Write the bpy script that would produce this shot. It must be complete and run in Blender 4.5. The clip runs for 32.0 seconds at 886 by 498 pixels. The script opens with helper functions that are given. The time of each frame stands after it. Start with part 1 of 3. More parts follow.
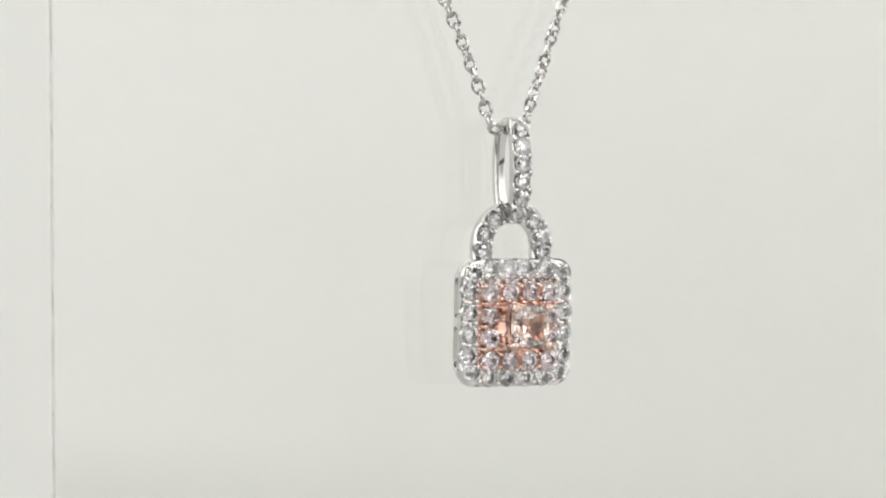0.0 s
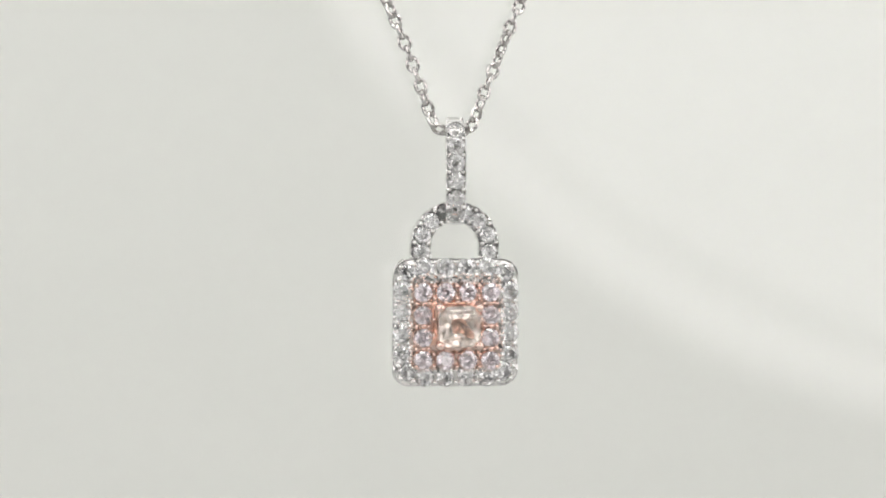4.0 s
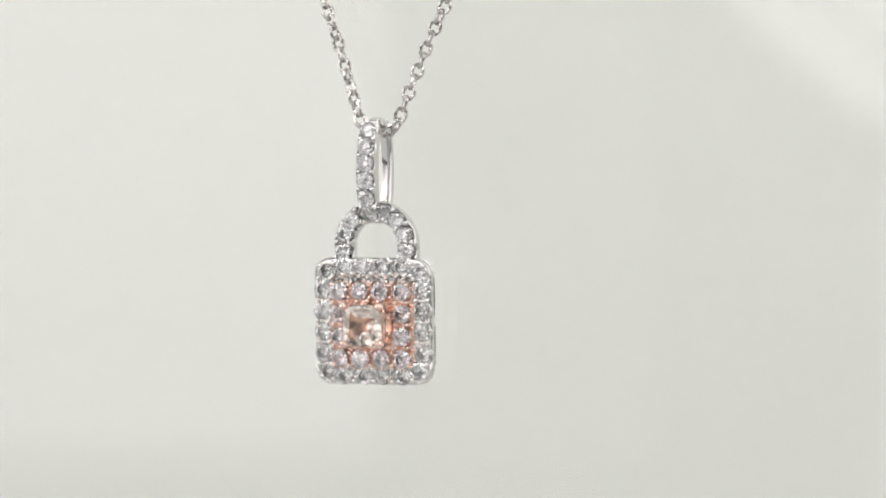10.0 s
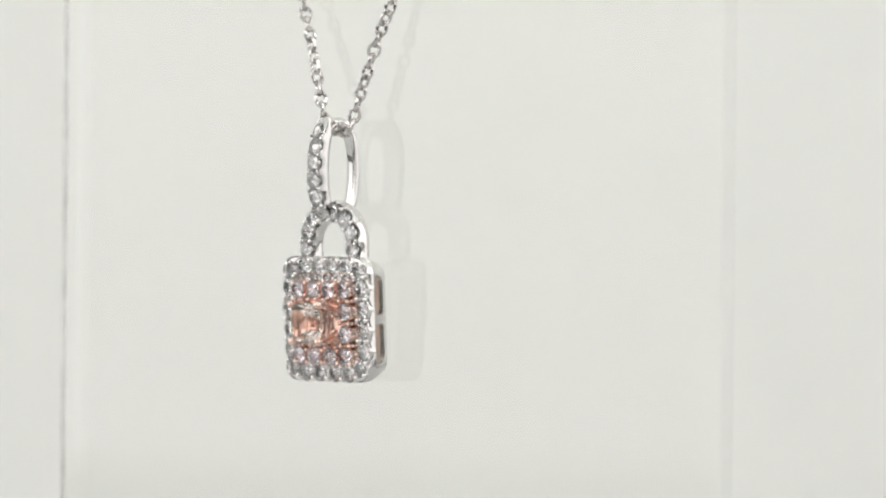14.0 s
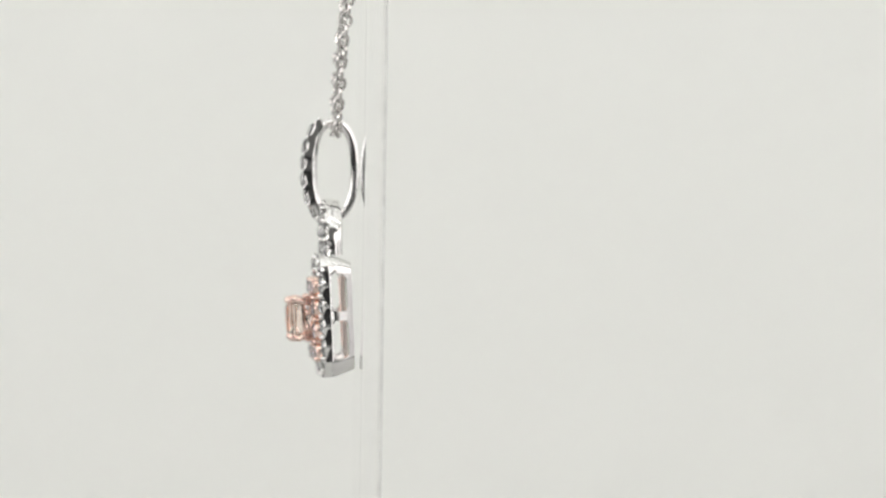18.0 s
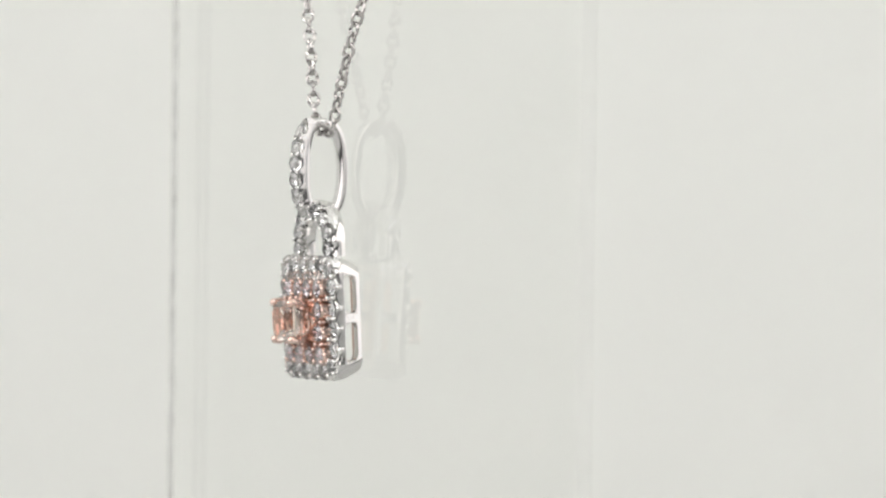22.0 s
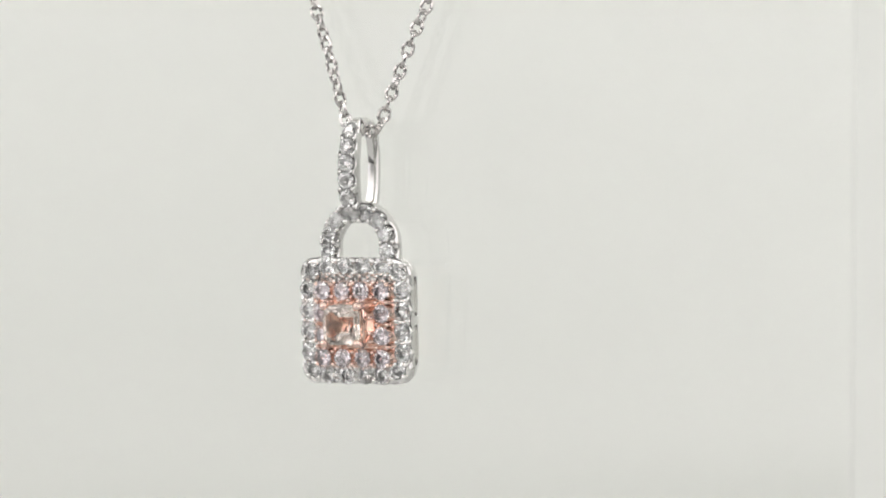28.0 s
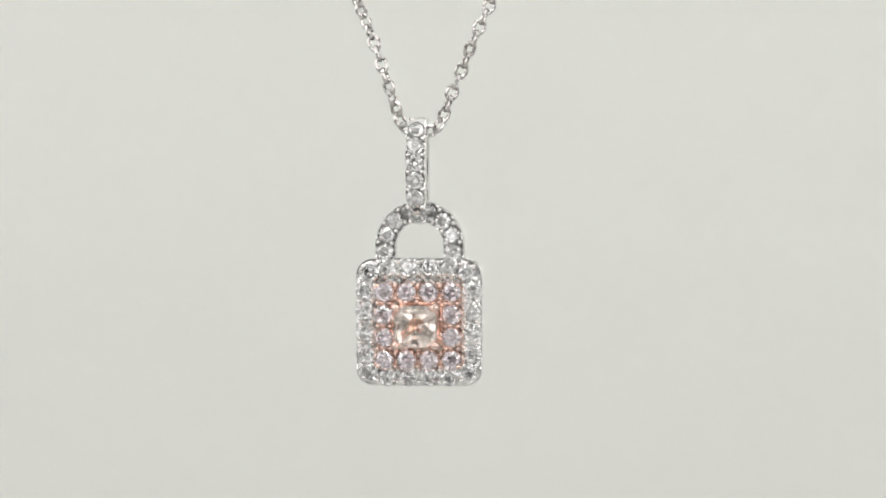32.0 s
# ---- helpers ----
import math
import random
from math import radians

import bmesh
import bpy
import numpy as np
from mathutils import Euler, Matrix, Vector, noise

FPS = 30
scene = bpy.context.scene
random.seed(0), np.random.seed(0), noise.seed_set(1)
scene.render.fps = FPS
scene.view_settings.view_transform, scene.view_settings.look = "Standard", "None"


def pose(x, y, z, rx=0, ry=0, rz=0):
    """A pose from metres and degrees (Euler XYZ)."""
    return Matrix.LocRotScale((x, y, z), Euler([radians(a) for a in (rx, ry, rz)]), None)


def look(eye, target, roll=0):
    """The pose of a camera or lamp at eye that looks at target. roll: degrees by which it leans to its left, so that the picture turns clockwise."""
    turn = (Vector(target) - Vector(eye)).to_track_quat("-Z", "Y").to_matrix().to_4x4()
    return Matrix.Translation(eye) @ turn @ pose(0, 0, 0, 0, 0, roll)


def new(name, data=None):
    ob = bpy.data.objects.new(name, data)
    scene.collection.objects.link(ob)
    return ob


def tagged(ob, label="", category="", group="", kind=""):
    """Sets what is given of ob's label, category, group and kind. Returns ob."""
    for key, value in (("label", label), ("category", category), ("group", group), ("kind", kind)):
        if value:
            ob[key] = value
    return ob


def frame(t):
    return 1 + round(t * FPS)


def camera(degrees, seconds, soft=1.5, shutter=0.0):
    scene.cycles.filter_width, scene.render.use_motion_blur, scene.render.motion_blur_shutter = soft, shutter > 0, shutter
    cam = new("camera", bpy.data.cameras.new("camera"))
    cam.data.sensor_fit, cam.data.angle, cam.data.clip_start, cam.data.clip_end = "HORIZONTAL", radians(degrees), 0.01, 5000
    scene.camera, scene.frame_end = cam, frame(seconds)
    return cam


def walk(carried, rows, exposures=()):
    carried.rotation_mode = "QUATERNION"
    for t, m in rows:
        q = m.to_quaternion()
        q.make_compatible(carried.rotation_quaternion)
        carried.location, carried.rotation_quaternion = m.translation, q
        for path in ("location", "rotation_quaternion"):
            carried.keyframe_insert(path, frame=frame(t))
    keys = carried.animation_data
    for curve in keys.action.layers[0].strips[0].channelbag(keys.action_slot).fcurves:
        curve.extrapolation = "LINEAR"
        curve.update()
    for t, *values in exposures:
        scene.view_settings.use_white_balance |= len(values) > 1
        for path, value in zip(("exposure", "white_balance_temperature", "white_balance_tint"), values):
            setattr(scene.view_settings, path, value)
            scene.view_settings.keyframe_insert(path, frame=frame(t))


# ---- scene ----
# One millimetre; the whole set is a few hand widths across.
MM = 0.001
EYE_Z = 0.05
FLOOR_Z = -0.03

# The stand turns to and fro: seconds, turn of the clear plate, extra turn of the hanging pendant, its sway in mm.
TURNS = (
    (0.0, -27.1, -3.3, 0.0), (0.5, -24.5, -1.9, 0.0), (1.0, -22.0, -1.2, 0.0), (2.0, -17.3, -0.9, 0.02), (3.0, -12.9, -0.6, 0.0),
    (6.0, 1.4, 1.6, 0.0), (8.0, 10.8, 2.2, 0.0), (9.0, 15.4, 1.9, -0.03), (11.0, 25.6, 1.7, -0.05),
    (13.0, 37.9, -0.3, 0.1), (14.5, 51.3, -1.1, 0.1), (16.5, 72.5, -3.8, 0.18), (17.0, 77.95, -3.5, 0.18),
    (17.5, 83.5, -3.1, 0.19), (18.0, 88.1, -2.8, 0.12), (18.5, 89.9, -2.5, 0.1), (19.0, 88.6, -1.9, -0.02),
    (19.5, 86.1, -1.5, -0.1), (20.0, 81.8, -1.9, -0.1), (20.5, 77.4, -2.7, -0.11), (21.0, 72.7, -2.5, -0.1),
    (22.0, 63.9, -1.3, -0.1), (23.0, 57.1, 0.0, -0.08), (24.0, 51.9, 1.0, -0.14), (25.0, 47.0, 1.4, -0.19), (25.5, 44.3, 1.3, -0.19),
    (28.0, 27.1, 1.7, -0.18), (29.0, 18.6, 3.4, -0.38), (30.0, 12.5, 3.4, -0.28), (31.0, 6.0, 5.1, -0.44), (32.0, 2.2, 4.8, -0.25),
)
HANG = (-3.89 * MM, -10.6 * MM, EYE_Z + 0.19 * MM)

# ---- camera ----
cam = camera(9.957, 32.0, soft=1.9)
cam.data.dof.use_dof, cam.data.dof.focus_distance, cam.data.dof.aperture_fstop = True, 0.349, 50.0
STAND = look((-3.03 * MM, -0.36, EYE_Z + 0.0069), (-3.03 * MM, 0.0, EYE_Z))
walk(cam, [(0.0, STAND), (32.0, STAND)])

# ---- light ----
world = bpy.data.worlds.new("world")
scene.world = world
world.use_nodes = True
world.node_tree.nodes["Background"].inputs["Color"].default_value = (0.9, 0.95, 1.0, 1)
world.node_tree.nodes["Background"].inputs["Strength"].default_value = 0.0
scene.view_settings.exposure = 0.0


# ---- materials ----
def material(name, color, rough=0.5, metal=0.0, ior=1.45, trans=0.0, bump=0.0, scale=200.0, vary=0.0, emit=0.0, emit_color=None):
    """A principled material with fine noise in its colour, gloss and relief. scale: grains per metre."""
    m = bpy.data.materials.new(name)
    m.use_nodes = True
    nodes, links = m.node_tree.nodes, m.node_tree.links
    b = nodes["Principled BSDF"]
    b.inputs["Base Color"].default_value = (*color, 1)
    b.inputs["Roughness"].default_value = rough
    b.inputs["Metallic"].default_value = metal
    b.inputs["IOR"].default_value = ior
    b.inputs["Transmission Weight"].default_value = trans
    if emit:
        b.inputs["Emission Color"].default_value = (*(emit_color or color), 1)
        b.inputs["Emission Strength"].default_value = emit
    if vary or bump:
        at = nodes.new("ShaderNodeTexCoord")
        fine, broad = nodes.new("ShaderNodeTexNoise"), nodes.new("ShaderNodeTexNoise")
        fine.inputs["Scale"].default_value, broad.inputs["Scale"].default_value = scale, scale / 12
        fine.inputs["Detail"].default_value, broad.inputs["Detail"].default_value = 4, 2
        for n in (fine, broad):
            links.new(at.outputs["Object"], n.inputs["Vector"])
    if vary:
        both = nodes.new("ShaderNodeMath")
        both.operation = "ADD"
        links.new(fine.outputs["Fac"], both.inputs[0])
        links.new(broad.outputs["Fac"], both.inputs[1])
        ramp = nodes.new("ShaderNodeMapRange")
        ramp.inputs["From Min"].default_value, ramp.inputs["From Max"].default_value = 0.6, 1.4
        ramp.inputs["To Min"].default_value, ramp.inputs["To Max"].default_value = 1 - vary, 1 + vary
        links.new(both.outputs[0], ramp.inputs["Value"])
        hsv = nodes.new("ShaderNodeHueSaturation")
        hsv.inputs["Color"].default_value = (*color, 1)
        links.new(ramp.outputs[0], hsv.inputs["Value"])
        links.new(hsv.outputs["Color"], b.inputs["Base Color"])
        gloss = nodes.new("ShaderNodeMapRange")
        gloss.inputs["From Min"].default_value, gloss.inputs["From Max"].default_value = 0.6, 1.4
        gloss.inputs["To Min"].default_value, gloss.inputs["To Max"].default_value = max(0.0, rough * 0.7), min(1.0, rough * 1.3)
        links.new(both.outputs[0], gloss.inputs["Value"])
        links.new(gloss.outputs[0], b.inputs["Roughness"])
    if bump:
        bm_node = nodes.new("ShaderNodeBump")
        bm_node.inputs["Strength"].default_value = bump
        bm_node.inputs["Distance"].default_value = 0.2 / scale
        links.new(fine.outputs["Fac"], bm_node.inputs["Height"])
        links.new(bm_node.outputs["Normal"], b.inputs["Normal"])
    return m


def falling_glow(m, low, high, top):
    """A glow added to lift the backdrop's brightness, weaker towards its foot."""
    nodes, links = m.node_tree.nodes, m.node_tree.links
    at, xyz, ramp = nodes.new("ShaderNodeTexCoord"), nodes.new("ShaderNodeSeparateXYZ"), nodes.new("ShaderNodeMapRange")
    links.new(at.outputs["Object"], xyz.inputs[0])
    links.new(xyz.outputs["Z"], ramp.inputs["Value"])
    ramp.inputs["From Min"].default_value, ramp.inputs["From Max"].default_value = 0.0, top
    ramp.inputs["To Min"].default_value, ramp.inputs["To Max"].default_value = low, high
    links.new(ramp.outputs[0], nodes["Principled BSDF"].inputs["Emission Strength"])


# the backdrop is no lamp; its added glow stands in for light on it
GLOW_BACKDROP = material("glowing_backdrop", (0.78, 0.78, 0.75), 0.75, bump=0.1, scale=60, vary=0.012, emit=0.13, emit_color=(0.93, 1.0, 0.92))
falling_glow(GLOW_BACKDROP, 0.106, 0.145, 0.1)
TABLE = material("black_table", (0.03, 0.03, 0.03), 0.6, bump=0.1, scale=400, vary=0.1)
BOARD = material("grey_board", (0.5, 0.5, 0.49), 0.55, bump=0.1, scale=400, vary=0.05)
WALL = material("white_wall", (0.86, 0.86, 0.84), 0.8, bump=0.1, scale=300, vary=0.015)
GREY_WALL = material("front_wall", (0.2, 0.2, 0.196), 0.8, bump=0.1, scale=300, vary=0.04)
PALE_WALL = material("grey_wall", (0.5, 0.5, 0.49), 0.8, bump=0.1, scale=300, vary=0.05)


def clear_sheet(name, tint, ior):
    """Clear plastic: light goes straight through, and the surface mirrors more the flatter one looks along it."""
    m = bpy.data.materials.new(name)
    m.use_nodes = True
    nodes, links = m.node_tree.nodes, m.node_tree.links
    nodes.remove(nodes["Principled BSDF"])
    clear, gloss, mix, edge = (nodes.new("ShaderNode" + k) for k in ("BsdfTransparent", "BsdfGlossy", "MixShader", "Fresnel"))
    clear.inputs["Color"].default_value = (*tint, 1)
    gloss.inputs["Color"].default_value = (1, 1, 1, 1)
    gloss.inputs["Roughness"].default_value = 0.004
    edge.inputs["IOR"].default_value = ior
    links.new(edge.outputs[0], mix.inputs[0])
    links.new(clear.outputs[0], mix.inputs[1])
    links.new(gloss.outputs[0], mix.inputs[2])
    links.new(mix.outputs[0], nodes["Material Output"].inputs["Surface"])
    return m


ACRYLIC = clear_sheet("clear_acrylic", (0.99, 0.992, 0.988), 1.46)


def frosted_edge(name, color, cover):
    """A saw-cut edge of clear plastic: mostly clear, finely frosted. Its colour stands in for the light it bends."""
    m = bpy.data.materials.new(name)
    m.use_nodes = True
    nodes, links = m.node_tree.nodes, m.node_tree.links
    nodes.remove(nodes["Principled BSDF"])
    clear, frost, mix, noise, ramp, at = (nodes.new("ShaderNode" + k) for k in ("BsdfTransparent", "BsdfDiffuse", "MixShader", "TexNoise", "MapRange", "TexCoord"))
    frost.inputs["Color"].default_value = (*color, 1)
    noise.inputs["Scale"].default_value = 700
    ramp.inputs["To Min"].default_value, ramp.inputs["To Max"].default_value = cover * 0.1, cover * 1.9
    links.new(at.outputs["Object"], noise.inputs["Vector"])
    links.new(noise.outputs["Fac"], ramp.inputs["Value"])
    links.new(ramp.outputs[0], mix.inputs[0])
    links.new(clear.outputs[0], mix.inputs[1])
    links.new(frost.outputs[0], mix.inputs[2])
    links.new(mix.outputs[0], nodes["Material Output"].inputs["Surface"])
    return m


# shaded and lit tones of the same clear edge, light put into the colour
SHADED_EDGE = frosted_edge("frosted_edge", (0.34, 0.34, 0.33), 0.36)
LIT_EDGE = frosted_edge("lit_edge", (0.95, 0.95, 0.95), 0.035)
PAVE_GOLD = material("cut_white_gold", (0.9, 0.89, 0.875), 0.2, metal=1.0, bump=0.1, scale=6000, vary=0.04)
BEAD_GOLD = material("bead_white_gold", (0.9, 0.89, 0.88), 0.1, metal=1.0, bump=0.05, scale=6000, vary=0.03)
WHITE_GOLD = material("white_gold", (0.78, 0.77, 0.76), 0.03, metal=1.0, bump=0.05, scale=4000, vary=0.03)
CHAIN_GOLD = material("chain_white_gold", (0.66, 0.64, 0.625), 0.06, metal=1.0, bump=0.05, scale=4000, vary=0.04)
# dull rose tint put in for the brown mirrored by the gallery's inner wall
REFLECT_TINT_GOLD = material("reflection_tinted_alloy", (0.68, 0.61, 0.57), 0.34, metal=1.0, bump=0.1, scale=4000, vary=0.1)
ROSE_GOLD = material("rose_gold", (0.92, 0.705, 0.62), 0.1, metal=1.0, bump=0.05, scale=4000, vary=0.04)
DIAMOND = material("white_diamond", (1.0, 1.0, 1.0), 0.0, ior=2.42, trans=0.98)
PINK_DIAMOND = material("pink_diamond", (1.0, 0.9, 0.95), 0.0, ior=2.42, trans=0.98)
CHAMPAGNE = material("champagne_diamond", (1.0, 0.885, 0.81), 0.12, ior=1.6, trans=1.0)
HOUSING = material("lamp_housing", (0.05, 0.05, 0.05), 0.5, vary=0.1, scale=100)
GLOW = material("lamp_diffuser", (0.9, 0.9, 0.9), 0.6, emit=1.16, emit_color=(1.0, 0.97, 0.97))
GLOW_RIM = material("lamp_rim", (0.9, 0.9, 0.9), 0.6, emit=1.08, emit_color=(1.0, 0.955, 0.95))


def side_glow(name, sign):
    """The glow of an added side light: weaker towards its foot, above all a little before its middle."""
    m = material(name, (0.8, 0.8, 0.8), 0.6, emit=0.5, emit_color=(1.0, 0.95, 0.95))
    nodes, links = m.node_tree.nodes, m.node_tree.links
    at, xyz = nodes.new("ShaderNodeTexCoord"), nodes.new("ShaderNodeSeparateXYZ")
    off, size = nodes.new("ShaderNodeMath"), nodes.new("ShaderNodeMath")
    foot, rise = nodes.new("ShaderNodeMapRange"), nodes.new("ShaderNodeMapRange")
    links.new(at.outputs["Object"], xyz.inputs[0])
    off.operation, size.operation = "ADD", "ABSOLUTE"
    off.inputs[1].default_value = sign * 0.12
    links.new(xyz.outputs["X"], off.inputs[0])
    links.new(off.outputs[0], size.inputs[0])
    foot.interpolation_type = "SMOOTHSTEP"
    links.new(size.outputs[0], foot.inputs["Value"])
    # dim patch at the foot, put in to darken reflections in the polished metal
    foot.inputs["From Min"].default_value, foot.inputs["From Max"].default_value = 0.16, 0.5
    foot.inputs["To Min"].default_value, foot.inputs["To Max"].default_value = 0.11, 0.85
    links.new(xyz.outputs["Z"], rise.inputs["Value"])
    rise.inputs["From Min"].default_value, rise.inputs["From Max"].default_value = 0.06, 0.33
    links.new(foot.outputs[0], rise.inputs["To Min"])
    rise.inputs["To Max"].default_value = 1.25
    links.new(rise.outputs[0], nodes["Principled BSDF"].inputs["Emission Strength"])
    return m


GLOW_LEFT, GLOW_RIGHT = side_glow("left_diffuser", 1), side_glow("right_diffuser", -1)
GLOW_PANEL = material("panel_diffuser", (0.9, 0.9, 0.9), 0.6, emit=5.8, emit_color=(0.99, 1.0, 0.97))
GLOW_SOFT = material("soft_diffuser", (0.9, 0.9, 0.9), 0.6, emit=0.55, emit_color=(0.99, 1.0, 0.97))


# ---- mesh helpers ----
def part(name, bm, mat, parent=None, label="", m=None, smooth=False, sharp=38):
    """Links a bmesh as one mesh object, under a thing or a part."""
    bmesh.ops.recalc_face_normals(bm, faces=bm.faces)
    for e in bm.edges:
        e.smooth = len(e.link_faces) != 2 or e.calc_face_angle(0.0) < radians(sharp)
    mesh = bpy.data.meshes.new(name)
    bm.to_mesh(mesh)
    bm.free()
    mesh.materials.append(mat)
    if smooth:
        mesh.polygons.foreach_set("use_smooth", [True] * len(mesh.polygons))
    ob = new(name, mesh)
    ob.parent = parent
    if m is not None:
        ob.matrix_basis = m
    return tagged(ob, label)


def same_mesh(name, mesh, parent, m, label=""):
    """Another object on a mesh that is already there."""
    ob = new(name, mesh)
    ob.parent = parent
    ob.matrix_basis = m
    return tagged(ob, label)


def add_box(bm, x0, x1, y0, y1, z0, z1, bevel=0.0):
    r = bmesh.ops.create_cube(bm, size=1)
    for v in r["verts"]:
        v.co = Vector((x0 + (v.co.x + 0.5) * (x1 - x0), y0 + (v.co.y + 0.5) * (y1 - y0), z0 + (v.co.z + 0.5) * (z1 - z0)))
    if bevel:
        edges = list({e for v in r["verts"] for e in v.link_edges})
        bmesh.ops.bevel(bm, geom=edges, offset=bevel, segments=2, affect="EDGES", profile=0.5)


def add_ball(bm, at, r, seg=10, squash=(1, 1, 1)):
    made = bmesh.ops.create_uvsphere(bm, u_segments=seg, v_segments=max(5, seg // 2 + 1), radius=r)
    for v in made["verts"]:
        v.co = Vector((v.co.x * squash[0], v.co.y * squash[1], v.co.z * squash[2])) + Vector(at)


def loft(bm, rings, closed=True, caps=True):
    """Quads between rings of points. closed: the last ring joins the first."""
    rows = [[bm.verts.new(p) for p in ring] for ring in rings]
    n = len(rows[0])
    for i in range(len(rows) if closed else len(rows) - 1):
        a, b = rows[i], rows[(i + 1) % len(rows)]
        for j in range(n):
            k = (j + 1) % n
            bm.faces.new((a[j], a[k], b[k], b[j]))
    if caps and not closed:
        bm.faces.new(rows[0])
        bm.faces.new(list(reversed(rows[-1])))


def rounded(hw, hh, r, steps=6, cx=0.0, cz=0.0):
    """Points of a rounded rectangle in the x-z plane, anticlockwise from the right."""
    out = []
    for k, (sx, sz) in enumerate(((1, 1), (-1, 1), (-1, -1), (1, -1))):
        for i in range(steps + 1):
            q = radians(90 * k + 90 * i / steps)
            out.append((cx + sx * (hw - r) + r * math.cos(q), cz + sz * (hh - r) + r * math.sin(q)))
    return out


def tube(bm, points, r, sides=8, closed=False):
    """A round rod along points."""
    pts = [Vector(p) for p in points]
    rings = []
    for i, p in enumerate(pts):
        a = pts[i - 1] if i or closed else p
        b = pts[(i + 1) % len(pts)] if i + 1 < len(pts) or closed else p
        d = (b - a).normalized()
        u = d.cross(Vector((0.31, 0.77, 0.55))).normalized()
        v = d.cross(u)
        rings.append([p + r * (math.cos(2 * math.pi * j / sides) * u + math.sin(2 * math.pi * j / sides) * v) for j in range(sides)])
    loft(bm, rings, closed)


# ---- the setting ----
def sheet(name, points, mat, label, category):
    bm = bmesh.new()
    bm.faces.new([bm.verts.new(p) for p in points])
    bmesh.ops.solidify(bm, geom=bm.faces[:], thickness=0.01)
    return tagged(part(name, bm, mat), label, category, kind="structure")


def wall_box(name, x0, x1, y0, y1, z0, z1, mat, label, category):
    bm = bmesh.new()
    add_box(bm, x0, x1, y0, y1, z0, z1)
    return tagged(part(name, bm, mat), label, category, kind="structure")


wall_box("floor", -1.2, 1.2, -1.5, 0.9, FLOOR_Z - 0.03, FLOOR_Z, TABLE, "smooth black table under the booth", "floor")
wall_box("base_sheet", -0.6, 0.6, -0.6, 0.4496, FLOOR_Z + 0.0003, FLOOR_Z + 0.0014, BOARD, "thin pale grey sheet on which the clear stand turns", "floor")
wall_box("ceiling", -1.2, 1.2, -1.5, 0.9, 1.15, 1.18, PALE_WALL, "plain grey ceiling of the photo booth", "ceiling")
for name, x in (("wall_left", -1.23), ("wall_right", 1.2)):
    wall_box(name, x, x + 0.03, -0.85, 0.9, FLOOR_Z - 0.03, 1.18, WALL, "plain white side wall of the photo booth", "wall")
    wall_box(name + "_room", x, x + 0.03, -1.5, -0.85, FLOOR_Z - 0.03, 1.18, PALE_WALL, "plain mid grey side wall beside the camera", "wall")
wall_box("wall_front", -1.23, 1.23, -1.53, -1.5, FLOOR_Z - 0.03, 1.18, GREY_WALL, "plain grey wall behind the camera", "wall")
# unseen strip added so that the polished metal mirrors something dark
wall_box("front_dark_strip", -1.18, 1.18, -1.5, -1.488, FLOOR_Z, 0.06, TABLE, "black strip added behind the camera to darken reflections", "skirting")


wall_box("backdrop", -1.2, 1.2, 0.45, 0.46, FLOOR_Z, 1.15, GLOW_BACKDROP, "off-white panel behind the pendant, brightened by an added glow", "backdrop")


# ---- lamps ----
def build_lamp(m, size):
    """A round studio light: dish, bright disc, groove and glowing rim. It faces -y."""
    lamp = tagged(new("studio_lamp"), "large round studio light with a glowing white diffuser", "lamp", "studio lights beside the camera")
    ring = lambda r, y: [(size * r * math.cos(2 * math.pi * i / 64), y, size * r * math.sin(2 * math.pi * i / 64)) for i in range(64)]
    bm = bmesh.new()
    loft(bm, [ring(0.238, 0.0), ring(0.243, 0.0), ring(0.243, 0.012), ring(0.15, 0.07), ring(0.05, 0.09), ring(0.045, 0.084), ring(0.145, 0.064), ring(0.238, 0.012)])
    part("housing", bm, HOUSING, lamp, smooth=True)
    bm = bmesh.new()
    loft(bm, [ring(0.2195, 0.004), ring(0.2195, 0.008)], closed=False)
    part("diffuser", bm, GLOW, lamp)
    bm = bmesh.new()
    loft(bm, [ring(0.223, 0.006), ring(0.231, 0.001), ring(0.238, 0.006), ring(0.238, 0.01), ring(0.223, 0.01)])
    part("rim", bm, GLOW_RIM, lamp, smooth=True)
    bm = bmesh.new()
    tube(bm, [(0, 0.088, 0), (0, 0.13, 0.02), (0, 0.14, 0.08), (0, 0.14, 1.15 - m.translation.z)], 0.009, 10)
    part("hanger", bm, HOUSING, lamp, "black steel rod", smooth=True)
    lamp.matrix_basis = m
    return lamp


def build_ceiling_fill(y, half, glow, label):
    """A long ceiling light added out of view: a flat housing with a bright strip under it."""
    light = tagged(new("ceiling_fill"), label, "lamp", "ceiling lights over the booth")
    bm = bmesh.new()
    add_box(bm, -1.12, 1.12, -half - 0.012, half + 0.012, -0.03, 0.0, 0.004)
    part("housing", bm, WALL, light)
    bm = bmesh.new()
    add_box(bm, -1.1, 1.1, -half, half, -0.036, -0.029)
    part("diffuser", bm, glow, light)
    light.matrix_basis = pose(0, y, 1.15)


# bright strips added to make the stones sparkle
for row in (-0.98, -0.48):
    build_ceiling_fill(row, 0.03, GLOW_PANEL, "long narrow ceiling light with a glowing white strip, added for sparkle")
# wide unseen lights added as soft fill from overhead
for row in (-1.22, -0.74, -0.24, 0.0, 0.26):
    build_ceiling_fill(row, 0.1, GLOW_SOFT, "long wide ceiling light with a soft white diffuser, added as fill")


